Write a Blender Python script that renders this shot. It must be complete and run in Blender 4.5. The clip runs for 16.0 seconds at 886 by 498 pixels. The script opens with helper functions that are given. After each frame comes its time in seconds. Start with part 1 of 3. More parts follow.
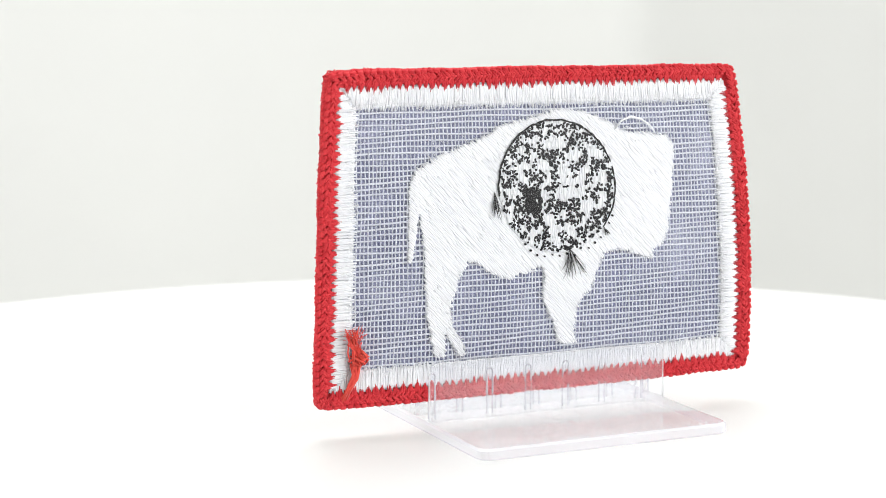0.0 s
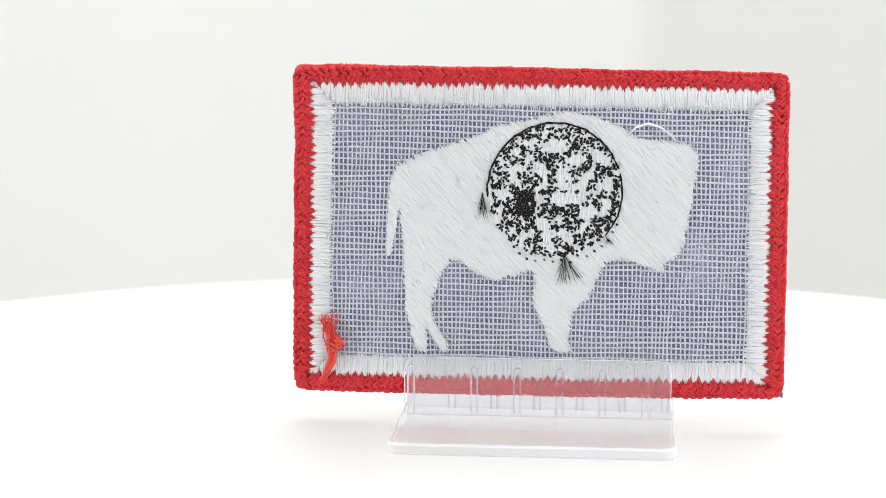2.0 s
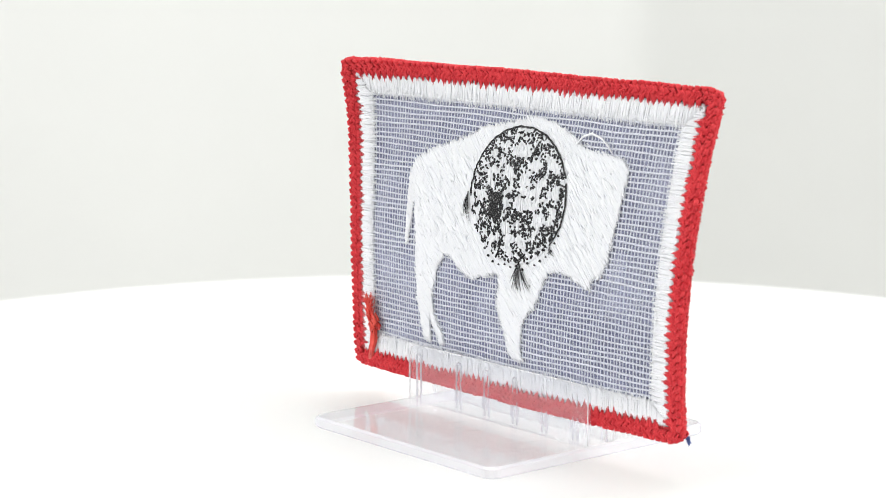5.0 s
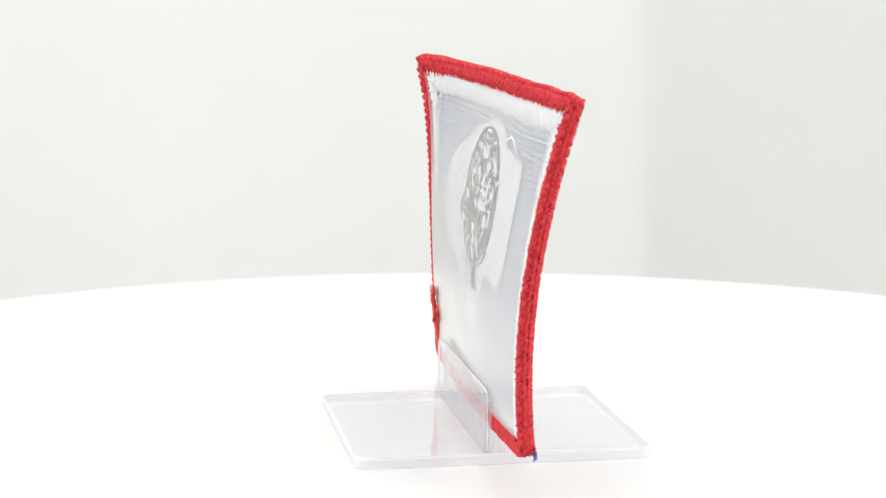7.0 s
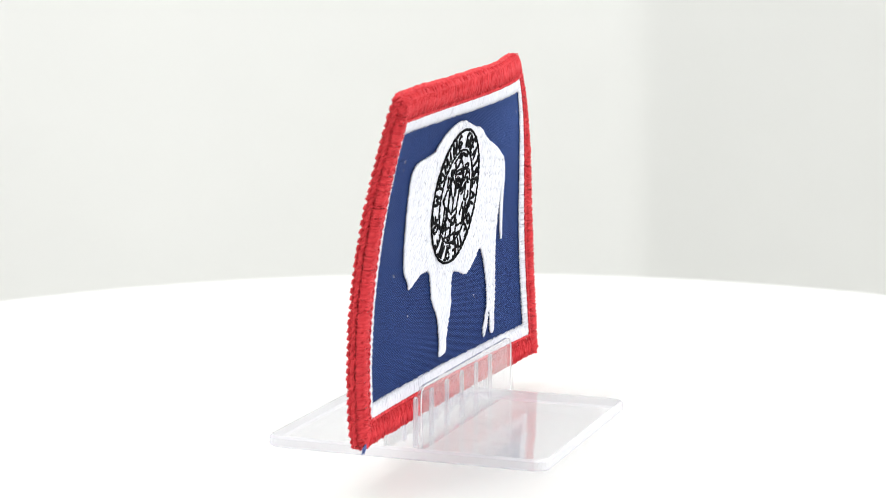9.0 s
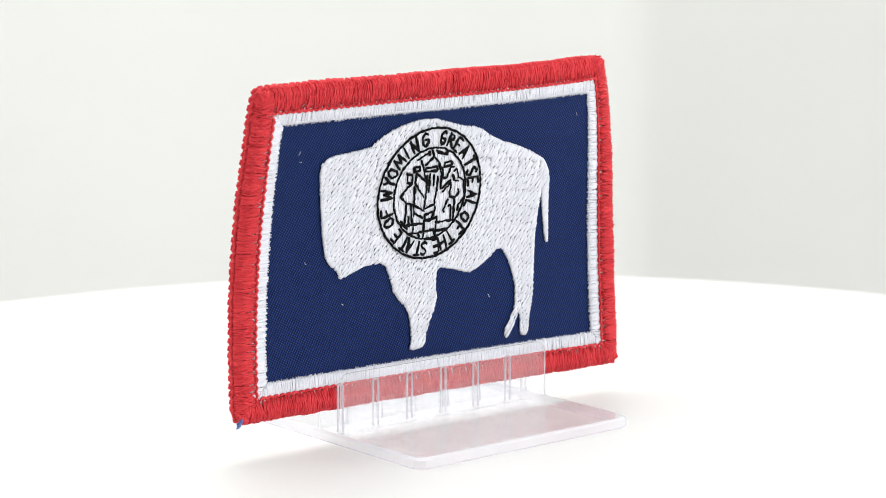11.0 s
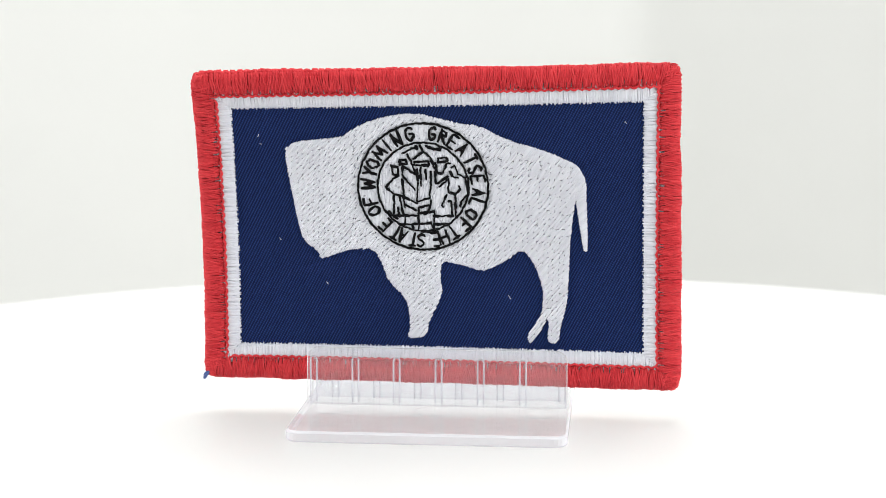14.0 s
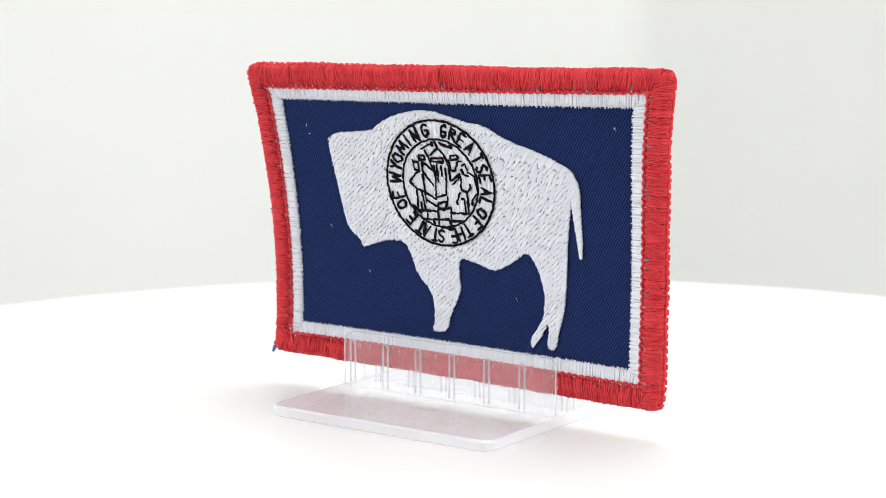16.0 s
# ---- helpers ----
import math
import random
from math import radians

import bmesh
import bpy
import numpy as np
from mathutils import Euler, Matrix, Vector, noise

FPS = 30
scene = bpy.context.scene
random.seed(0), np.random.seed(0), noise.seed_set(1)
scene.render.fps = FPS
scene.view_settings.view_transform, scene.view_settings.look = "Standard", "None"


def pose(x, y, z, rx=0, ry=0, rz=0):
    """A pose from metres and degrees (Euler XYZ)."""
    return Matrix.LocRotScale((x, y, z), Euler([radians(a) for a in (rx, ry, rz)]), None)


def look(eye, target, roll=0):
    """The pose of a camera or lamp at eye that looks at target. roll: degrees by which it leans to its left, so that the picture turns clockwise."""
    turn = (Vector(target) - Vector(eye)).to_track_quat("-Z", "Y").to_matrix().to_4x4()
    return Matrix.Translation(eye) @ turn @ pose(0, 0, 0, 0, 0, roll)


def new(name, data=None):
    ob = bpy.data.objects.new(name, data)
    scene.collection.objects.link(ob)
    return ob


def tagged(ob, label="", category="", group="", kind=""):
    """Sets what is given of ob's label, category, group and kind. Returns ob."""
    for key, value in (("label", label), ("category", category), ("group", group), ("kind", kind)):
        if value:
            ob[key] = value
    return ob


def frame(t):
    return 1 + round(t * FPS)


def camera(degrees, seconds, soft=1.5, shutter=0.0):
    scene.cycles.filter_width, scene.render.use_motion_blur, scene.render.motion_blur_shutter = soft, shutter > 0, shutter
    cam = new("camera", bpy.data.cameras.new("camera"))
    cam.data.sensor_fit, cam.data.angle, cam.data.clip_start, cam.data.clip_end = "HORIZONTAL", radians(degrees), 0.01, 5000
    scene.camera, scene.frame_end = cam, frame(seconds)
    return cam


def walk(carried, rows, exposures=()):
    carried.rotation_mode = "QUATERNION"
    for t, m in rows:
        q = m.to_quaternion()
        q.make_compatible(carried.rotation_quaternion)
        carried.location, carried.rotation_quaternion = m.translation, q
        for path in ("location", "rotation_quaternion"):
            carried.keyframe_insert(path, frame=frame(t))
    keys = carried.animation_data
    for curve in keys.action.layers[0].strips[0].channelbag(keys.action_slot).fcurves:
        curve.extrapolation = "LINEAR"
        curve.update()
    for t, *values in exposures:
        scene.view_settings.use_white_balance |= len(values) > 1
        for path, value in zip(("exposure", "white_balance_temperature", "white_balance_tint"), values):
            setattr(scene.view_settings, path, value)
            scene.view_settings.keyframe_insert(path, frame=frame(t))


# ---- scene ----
cam = camera(24.28, 16.0, soft=0.6)
EYE = Vector((0.0, -0.3227, 0.0769))
AIM = EYE + Vector((-0.02189, 0.98822, -0.15146))
cam.data.dof.use_dof = True
cam.data.dof.focus_distance = 0.3207
cam.data.dof.aperture_fstop = 42.0
scene.cycles.transparent_max_bounces = 32
walk(cam, [(0.0, look(EYE, AIM, 0.09)), (16.0, look(EYE, AIM, 0.09))])

TURN = 15.0        # degrees a second, clockwise from above
FRONT_AT = 13.6      # when the embroidered face meets the camera

# ---- light ----
world = bpy.data.worlds.new("world")
scene.world = world
world.use_nodes = True
world.node_tree.nodes["Background"].inputs[0].default_value = (1, 1, 1, 1)
world.node_tree.nodes["Background"].inputs[1].default_value = 0.3
scene.view_settings.exposure = 0.0


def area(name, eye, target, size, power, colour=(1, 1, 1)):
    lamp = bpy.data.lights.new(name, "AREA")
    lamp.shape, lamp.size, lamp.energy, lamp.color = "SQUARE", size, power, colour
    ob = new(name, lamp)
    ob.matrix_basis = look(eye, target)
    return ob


area("softbox_lamp_left", (-1.13, -0.32, 0.45), (0, 0, 0.05), 0.9, 9.6)
area("softbox_lamp_right", (1.12, -0.42, 0.45), (0, 0, 0.05), 0.9, 12.6)
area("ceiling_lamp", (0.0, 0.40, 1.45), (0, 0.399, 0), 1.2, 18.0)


# ---- materials ----
def material(name):
    m = bpy.data.materials.new(name)
    m.use_nodes = True
    return m, m.node_tree.nodes, m.node_tree.links, m.node_tree.nodes["Principled BSDF"]


def ramp(nodes, links, fac, lo, hi, a=0.3, b=0.7):
    r = nodes.new("ShaderNodeValToRGB")
    r.color_ramp.elements[0].position, r.color_ramp.elements[1].position = a, b
    r.color_ramp.elements[0].color, r.color_ramp.elements[1].color = (*lo, 1), (*hi, 1)
    links.new(fac, r.inputs[0])
    return r.outputs[0]


def noise_node(nodes, links, scale, detail=4.0):
    c = nodes.new("ShaderNodeTexCoord")
    n = nodes.new("ShaderNodeTexNoise")
    n.inputs["Scale"].default_value, n.inputs["Detail"].default_value = scale, detail
    links.new(c.outputs["Object"], n.inputs["Vector"])
    return n.outputs[0]


def bump(nodes, links, bsdf, height, strength, distance):
    b = nodes.new("ShaderNodeBump")
    b.inputs["Strength"].default_value, b.inputs["Distance"].default_value = strength, distance
    links.new(height, b.inputs["Height"])
    links.new(b.outputs[0], bsdf.inputs["Normal"])


def paint(name, lo, hi, rough, scale, relief=0.0002):
    m, n, l, b = material(name)
    f = noise_node(n, l, scale)
    l.new(ramp(n, l, f, lo, hi), b.inputs["Base Color"])
    b.inputs["Roughness"].default_value = rough
    bump(n, l, b, noise_node(n, l, scale * 12), 0.15, relief)
    return m


def thread(name, lo, hi, rough=0.55, sheen=0.25, spec=0.3):
    """Dyed thread: colour differs from strand to strand, with a fine twist along it."""
    m, n, l, b = material(name)
    g = n.new("ShaderNodeNewGeometry")
    mix = n.new("ShaderNodeMath")
    mix.operation = "MULTIPLY_ADD"
    mix.inputs[1].default_value = 0.55
    l.new(g.outputs["Random Per Island"], mix.inputs[0])
    f = n.new("ShaderNodeMath")
    f.operation = "MULTIPLY"
    f.inputs[1].default_value = 0.5
    l.new(noise_node(n, l, 900.0), f.inputs[0])
    l.new(f.outputs[0], mix.inputs[2])
    l.new(ramp(n, l, mix.outputs[0], lo, hi, 0.15, 0.85), b.inputs["Base Color"])
    b.inputs["Roughness"].default_value = rough
    b.inputs["Specular IOR Level"].default_value = spec
    b.inputs["Sheen Weight"].default_value = sheen
    b.inputs["Sheen Roughness"].default_value = 0.4
    bump(n, l, b, noise_node(n, l, 5000.0, 2.0), 0.35, 0.00005)
    return m


RED = thread("red_thread", (0.55, 0.024, 0.035), (0.74, 0.058, 0.068), 0.65, 0.06, 0.15)
WHITE = thread("white_thread", (0.71, 0.72, 0.79), (0.83, 0.845, 0.905))
BOBBIN = thread("white_bobbin_thread", (0.89, 0.90, 0.95), (0.955, 0.965, 0.985))
BLACK = thread("black_thread", (0.003, 0.003, 0.004), (0.010, 0.010, 0.011), 0.75, 0.0, 0.08)
GAUZE = thread("gauze_thread", (0.68, 0.70, 0.82), (0.82, 0.84, 0.92))
NAVY_END = thread("blue_thread_end", (0.05, 0.09, 0.30), (0.12, 0.18, 0.45))
FUZZ = thread("red_fray", (0.66, 0.035, 0.028), (0.86, 0.10, 0.07))


def twill(name, lo, hi, smear=None):
    m, n, l, b = material(name)
    c = n.new("ShaderNodeTexCoord")
    turn = n.new("ShaderNodeMapping")
    turn.inputs["Rotation"].default_value = (0, radians(-28), 0)
    l.new(c.outputs["Object"], turn.inputs[0])
    w = n.new("ShaderNodeTexWave")
    w.bands_direction = "X"
    w.inputs["Scale"].default_value = 740.0
    w.inputs["Distortion"].default_value = 1.3
    w.inputs["Detail"].default_value = 2.0
    w.inputs["Detail Scale"].default_value = 3.0
    l.new(turn.outputs[0], w.inputs["Vector"])
    w2 = n.new("ShaderNodeTexWave")
    w2.bands_direction = "Z"
    w2.inputs["Scale"].default_value = 920.0
    w2.inputs["Distortion"].default_value = 1.6
    w2.inputs["Detail Scale"].default_value = 2.0
    slope = n.new("ShaderNodeMapping")
    slope.inputs["Rotation"].default_value = (0, radians(-30), 0)
    l.new(c.outputs["Object"], slope.inputs[0])
    l.new(slope.outputs[0], w2.inputs["Vector"])
    s = n.new("ShaderNodeMath")
    s.operation = "MULTIPLY"
    part_way = n.new("ShaderNodeMath")
    part_way.operation = "MULTIPLY_ADD"
    part_way.inputs[1].default_value, part_way.inputs[2].default_value = 0.7, 0.3
    l.new(w2.outputs[1], part_way.inputs[0])
    l.new(part_way.outputs[0], s.inputs[0])
    l.new(w.outputs[1], s.inputs[1])
    base = ramp(n, l, s.outputs[0], lo, hi, 0.12, 0.8)
    if smear:
        soft = n.new("ShaderNodeMix")
        soft.data_type = "RGBA"
        l.new(ramp(n, l, noise_node(n, l, 110.0, 6.0), (0, 0, 0), (0.8, 0.8, 0.8), 0.42, 0.75), soft.inputs[0])
        l.new(base, soft.inputs[6])
        soft.inputs[7].default_value = (*smear, 1)
        base = soft.outputs[2]
    l.new(base, b.inputs["Base Color"])
    b.inputs["Roughness"].default_value = 0.75
    b.inputs["Specular IOR Level"].default_value = 0.12
    b.inputs["Sheen Weight"].default_value = 1.0
    b.inputs["Sheen Roughness"].default_value = 0.25
    b.inputs["Sheen Tint"].default_value = (0.18, 0.34, 1.0, 1)
    bump(n, l, b, s.outputs[0], 0.6, 0.00012)
    return m


BLUE = twill("navy_twill", (0.002, 0.007, 0.038), (0.019, 0.048, 0.195))
BLUE_BACK = twill("twill_reverse", (0.26, 0.275, 0.42), (0.40, 0.42, 0.58), (0.60, 0.62, 0.80))


def see_through(name, gloss_rough, white_share, tint, relief, shine=1.0, straight=0.045):
    """Clear plastic: light passes straight through, gloss grows towards grazing, with a share of flat white diffuse."""
    m, n, l, b = material(name)
    n.remove(b)
    clear = n.new("ShaderNodeBsdfTransparent")
    clear.inputs[0].default_value = (*tint, 1)
    dull = n.new("ShaderNodeBsdfDiffuse")
    dull.inputs[0].default_value = (0.82, 0.82, 0.87, 1)
    body = n.new("ShaderNodeMixShader")
    body.inputs[0].default_value = white_share
    gloss = n.new("ShaderNodeBsdfGlossy")
    gloss.inputs["Roughness"].default_value = gloss_rough
    lw = n.new("ShaderNodeLayerWeight")
    lw.inputs[0].default_value = 0.5
    five = n.new("ShaderNodeMath")
    five.operation = "POWER"
    five.inputs[1].default_value = 5.0
    fac = n.new("ShaderNodeMath")
    fac.operation = "MULTIPLY_ADD"
    fac.inputs[1].default_value, fac.inputs[2].default_value = 0.95 * shine, straight
    mix = n.new("ShaderNodeMixShader")
    b1 = n.new("ShaderNodeBump")
    b1.inputs["Strength"].default_value, b1.inputs["Distance"].default_value = relief
    l.new(noise_node(n, l, 180.0), b1.inputs["Height"])
    l.new(b1.outputs[0], gloss.inputs["Normal"])
    l.new(lw.outputs["Facing"], five.inputs[0])
    l.new(five.outputs[0], fac.inputs[0])
    l.new(clear.outputs[0], body.inputs[1])
    l.new(dull.outputs[0], body.inputs[2])
    l.new(fac.outputs[0], mix.inputs[0])
    l.new(body.outputs[0], mix.inputs[1])
    l.new(gloss.outputs[0], mix.inputs[2])
    l.new(mix.outputs[0], n["Material Output"].inputs[0])
    return m


# the acrylic's flat white stands in for what its faces reflect
ACRYLIC = see_through("clear_acrylic", 0.06, 0.06, (0.99, 0.99, 0.995), (0.25, 0.0002), 0.7)
FILM = see_through("heat_seal_film", 0.30, 0.018, (1, 1, 1), (0.6, 0.0003), 2.3, 0.015)
# tint darkens the patch behind in place of shade; white imitates reflections
HOLDER = see_through("clear_acrylic_shade_tint", 0.06, 0.055, (0.972, 0.976, 0.984), (0.25, 0.0002), 1.4)


# mostly white body that imitates the bright line along a clear edge
def glint_edge():
    m, n, l, b = material("acrylic_glint")
    b.inputs["Base Color"].default_value = (0.97, 0.97, 0.985, 1)
    b.inputs["Roughness"].default_value = 0.12
    b.inputs["IOR"].default_value = 1.49
    b.inputs["Transmission Weight"].default_value = 0.25
    bump(n, l, b, noise_node(n, l, 300.0), 0.2, 0.0001)
    return m


ACRYLIC_GLINT = glint_edge()
# half flat white, standing in for light refracted in the clear edges
EDGE_LIGHT = see_through("acrylic_rim_light", 0.12, 0.5, (0.98, 0.98, 0.99), (0.25, 0.0002), 0.6)
WALL = paint("white_wall_paint", (0.785, 0.792, 0.777), (0.825, 0.832, 0.817), 0.8, 3.0)
DISC = paint("white_turntable_plastic", (0.71, 0.71, 0.70), (0.74, 0.74, 0.73), 0.45, 9.0, 0.00002)
FLOOR = paint("pale_floor", (0.62, 0.61, 0.58), (0.70, 0.69, 0.66), 0.6, 2.0)


# ---- mesh helpers ----
def mesh_object(name, verts, faces, mat, parent=None, label="", smooth=True, kind=""):
    me = bpy.data.meshes.new(name)
    me.from_pydata(verts, [], faces)
    me.update()
    if smooth:
        me.polygons.foreach_set("use_smooth", [True] * len(me.polygons))
    me.materials.append(mat)
    ob = new(name, me)
    if parent:
        ob.parent = parent
    return tagged(ob, label, kind=kind)


def part(name, bm, mat, parent=None, label="", smooth=False, kind=""):
    me = bpy.data.meshes.new(name)
    bmesh.ops.recalc_face_normals(bm, faces=bm.faces)
    bm.to_mesh(me)
    bm.free()
    if smooth:
        me.polygons.foreach_set("use_smooth", [True] * len(me.polygons))
    me.materials.append(mat)
    ob = new(name, me)
    if parent:
        ob.parent = parent
    return tagged(ob, label, kind=kind)


def box_bm(x0, x1, y0, y1, z0, z1, bevel=0.0, seg=2):
    bm = bmesh.new()
    bmesh.ops.create_cube(bm, size=1)
    for v in bm.verts:
        v.co = Vector(((x0 + x1) / 2 + v.co.x * (x1 - x0), (y0 + y1) / 2 + v.co.y * (y1 - y0), (z0 + z1) / 2 + v.co.z * (z1 - z0)))
    if bevel:
        bmesh.ops.bevel(bm, geom=list(bm.edges), offset=bevel, segments=seg, affect="EDGES", profile=0.5)
    return bm


# ---- room ----
CORNER = (0.123, 1.40)
PLAN = [CORNER, (-2.2, 0.75), (-2.4, -1.9), (2.2, -2.0), (1.85, -0.30)]
COVE = 0.025
FLOOR_Z, CEIL_Z = -0.80, 1.65
TABLE_Z = -0.052


def wall(name, p, q):
    d = Vector((q[0] - p[0], q[1] - p[1], 0)).normalized()
    out = Vector((d.y, -d.x, 0)) * 0.1
    bm = bmesh.new()
    low = [Vector((*p, FLOOR_Z)), Vector((*q, FLOOR_Z)), Vector((*q, FLOOR_Z)) + out, Vector((*p, FLOOR_Z)) + out]
    vs = [bm.verts.new(v) for v in low] + [bm.verts.new(v + Vector((0, 0, CEIL_Z - FLOOR_Z))) for v in low]
    for f in ((0, 1, 2, 3), (4, 5, 6, 7), (0, 1, 5, 4), (1, 2, 6, 5), (2, 3, 7, 6), (3, 0, 4, 7)):
        bm.faces.new([vs[i] for i in f])
    ob = part(name, bm, WALL)
    return tagged(ob, "plain white painted studio wall, softly lit", "wall", kind="structure")


def along(p, q, d):
    v = Vector((q[0] - p[0], q[1] - p[1])).normalized() * d
    return (p[0] + v.x, p[1] + v.y)


NORTH_END, EAST_END = along(CORNER, PLAN[1], COVE), along(CORNER, PLAN[4], COVE)
wall("wall_north", NORTH_END, PLAN[1])
wall("wall_west", PLAN[1], PLAN[2])
wall("wall_south", PLAN[2], PLAN[3])
wall("wall_southeast", PLAN[3], PLAN[4])
wall("wall_east", PLAN[4], EAST_END)


def coved_corner():
    vs, fs, n = [], [], 16
    for k in range(n + 1):
        w = k / n
        x, y = ((1 - w) ** 2 * NORTH_END[i] + 2 * w * (1 - w) * CORNER[i] + w * w * EAST_END[i] for i in (0, 1))
        for dy in (0.0, 0.12):
            for z in (FLOOR_Z, CEIL_Z):
                vs.append((x, y + dy, z))
    for k in range(n):
        a, b = 4 * k, 4 * (k + 1)
        fs += [(a, b, b + 1, a + 1), (a + 2, a + 3, b + 3, b + 2), (a, a + 2, b + 2, b), (a + 1, b + 1, b + 3, a + 3)]
    tagged(mesh_object("wall_corner", vs, fs, WALL, smooth=False), "rounded white plaster corner between the walls", "wall", kind="structure")


coved_corner()
tagged(part("floor", box_bm(-2.6, 2.4, -2.2, 1.6, FLOOR_Z - 0.1, FLOOR_Z), FLOOR), "pale plain studio floor", "floor", kind="structure")
tagged(part("ceiling", box_bm(-2.6, 2.4, -2.2, 1.6, CEIL_Z, CEIL_Z + 0.1), WALL), "plain white ceiling", "ceiling", kind="structure")


# ---- turntable ----
def lathe(profile, n=128):
    """A turned body from (radius, height) pairs, closed on the axis."""
    vs, fs = [], []
    for r, z in profile:
        for k in range(n):
            a = 2 * math.pi * k / n
            vs.append((r * math.cos(a), r * math.sin(a), z))
    for j in range(len(profile) - 1):
        for k in range(n):
            k2 = (k + 1) % n
            fs.append((j * n + k, j * n + k2, (j + 1) * n + k2, (j + 1) * n + k))
    fs.append(tuple(range(n))[::-1])
    fs.append(tuple((len(profile) - 1) * n + k for k in range(n)))
    return vs, fs


R = 0.1690
table = tagged(new("side_table"), "plain white side table beneath the turntable", "table")
part("tabletop", box_bm(-0.20, 0.20, -0.20, 0.20, TABLE_Z - 0.03, TABLE_Z - 0.002, 0.002), DISC, table)
for x in (-0.17, 0.17):
    for y in (-0.17, 0.17):
        part("leg", box_bm(x - 0.015, x + 0.015, y - 0.015, y + 0.015, FLOOR_Z, TABLE_Z - 0.03), DISC, table)
turntable = tagged(new("turntable"), "plain white round turntable with a matt disc top", "turntable")
vs, fs = lathe([(0.085, -0.0535), (0.085, -0.0236)], 96)
mesh_object("base", vs, fs, DISC, turntable, smooth=False)
# the top sags a little towards its rim and sits a trace askew on its spindle
SAG = [(0.004, -0.0002), (0.050, -0.0003), (0.090, -0.0011), (0.130, -0.0026), (0.155, -0.0040), (R - 0.0030, -0.0046)]
vs, fs = lathe([(R - 0.003, -0.024), (R - 0.0008, -0.023), (R, -0.021), (R, -0.0065), (R - 0.0008, -0.0052)] + SAG[::-1], 256)
vs = [(x - 0.0034 * math.hypot(x, y) / R, y + 0.003 * math.hypot(x, y) / R, z + 0.0075 * x * min(1, math.hypot(x, y) / 0.08) - 0.0021 * y) for x, y, z in vs]
disc = mesh_object("disc", vs, fs, DISC, None, smooth=False)
disc.parent = turntable

# ---- the patch's shape: a sheet 76.2 by 50.8 mm, warped ----
PW, PH = 76.2, 50.8
BL, BR, TR, TL = (Vector(c) for c in ((-46.43, 5.3), (30.52, 4.84), (29.6, 56.7), (-46.36, 55.09)))
# bow of the sheet: rows by power of the way along, columns by power of the height
WARP = ((3.13, -2.604, -2.457, 0.65, 0.391), (1.947, 1.244, -2.174, 0.514, 3.141), (-0.485, 1.183, 0.78, 0.087, 0.188), (-0.337, 1.011, 3.912, -0.028, -2.88))


def depth(x, z):
    a, b = (x + 8) / 38, (z - 30) / 26
    return sum((((c[4] * b + c[3]) * b + c[2]) * b + c[1]) * b * a ** i + c[0] * a ** i for i, c in enumerate(WARP))


def sheet(a, b, h):
    """Place in metres of the point a, b millimetres along the patch, h millimetres out of its front."""
    u, v = a / PW, b / PH
    q = (1 - u) * (1 - v) * BL + u * (1 - v) * BR + u * v * TR + (1 - u) * v * TL
    x, z = q
    y = depth(x, z)
    n = Vector((depth(x + 0.1, z) - y, -0.1, depth(x, z + 0.1) - y)).normalized()
    return Vector((x, y, z)) * 0.001 + n * (h * 0.001)


class Strands:
    """Many short tubes gathered into one mesh."""

    def __init__(self, sides=5):
        self.v, self.f, self.sides = [], [], sides

    def add(self, pts, r, flat=1.0, taper=0.7):
        """pts in the sheet's a, b, h."""
        P = [sheet(*p) for p in pts]
        self.add3(P, r * 0.001, flat, taper)

    def add3(self, P, r, flat=1.0, taper=0.7):
        n, s, base = len(P), self.sides, len(self.v)
        up = Vector((0.06, -1, 0.03))
        for i, p in enumerate(P):
            d = (P[min(i + 1, n - 1)] - P[max(i - 1, 0)])
            side = d.cross(up)
            if side.length < 1e-9:
                side = d.cross(Vector((0, 0.2, 1)))
            side.normalize()
            top = side.cross(d).normalized()
            k = r * (taper if i in (0, n - 1) else 1.0)
            for j in range(s):
                a = 2 * math.pi * j / s
                self.v.append(p + side * (math.cos(a) * k) + top * (math.sin(a) * k * flat))
        for i in range(n - 1):
            for j in range(s):
                j2 = (j + 1) % s
                self.f.append((base + i * s + j, base + i * s + j2, base + (i + 1) * s + j2, base + (i + 1) * s + j))
        self.f.append(tuple(base + j for j in range(s))[::-1])
        self.f.append(tuple(base + (n - 1) * s + j for j in range(s)))

    def done(self, name, mat, parent, label="", kind="stuff"):
        return mesh_object(name, self.v, self.f, mat, parent, label, True, kind)


rng = random.Random(7)
jit = lambda s: rng.uniform(-s, s)

patch = tagged(new("embroidered_patch"), "warped embroidered flag patch with thick red edge in clear stand", "patch")


def slab(name, inset, h0, h1, mat, parent, label="", nu=60, nv=40, both=False):
    vs, fs = [], []
    for h in (h0, h1):
        for j in range(nv + 1):
            for i in range(nu + 1):
                vs.append(sheet(inset + (PW - 2 * inset) * i / nu, inset + (PH - 2 * inset) * j / nv, h))
    m, w = (nu + 1) * (nv + 1), nu + 1
    for j in range(nv):
        for i in range(nu):
            k = j * w + i
            fs.append((k, k + 1, k + w + 1, k + w))
            fs.append((m + k, m + k + w, m + k + w + 1, m + k + 1))
    ring = [i for i in range(nu)] + [j * w + nu for j in range(nv)] + [nv * w + i for i in range(nu, 0, -1)] + [j * w for j in range(nv, 0, -1)]
    for k, a in enumerate(ring):
        b = ring[(k + 1) % len(ring)]
        fs.append((a, m + a, m + b, b))
    return mesh_object(name, vs, fs, mat, parent, label)


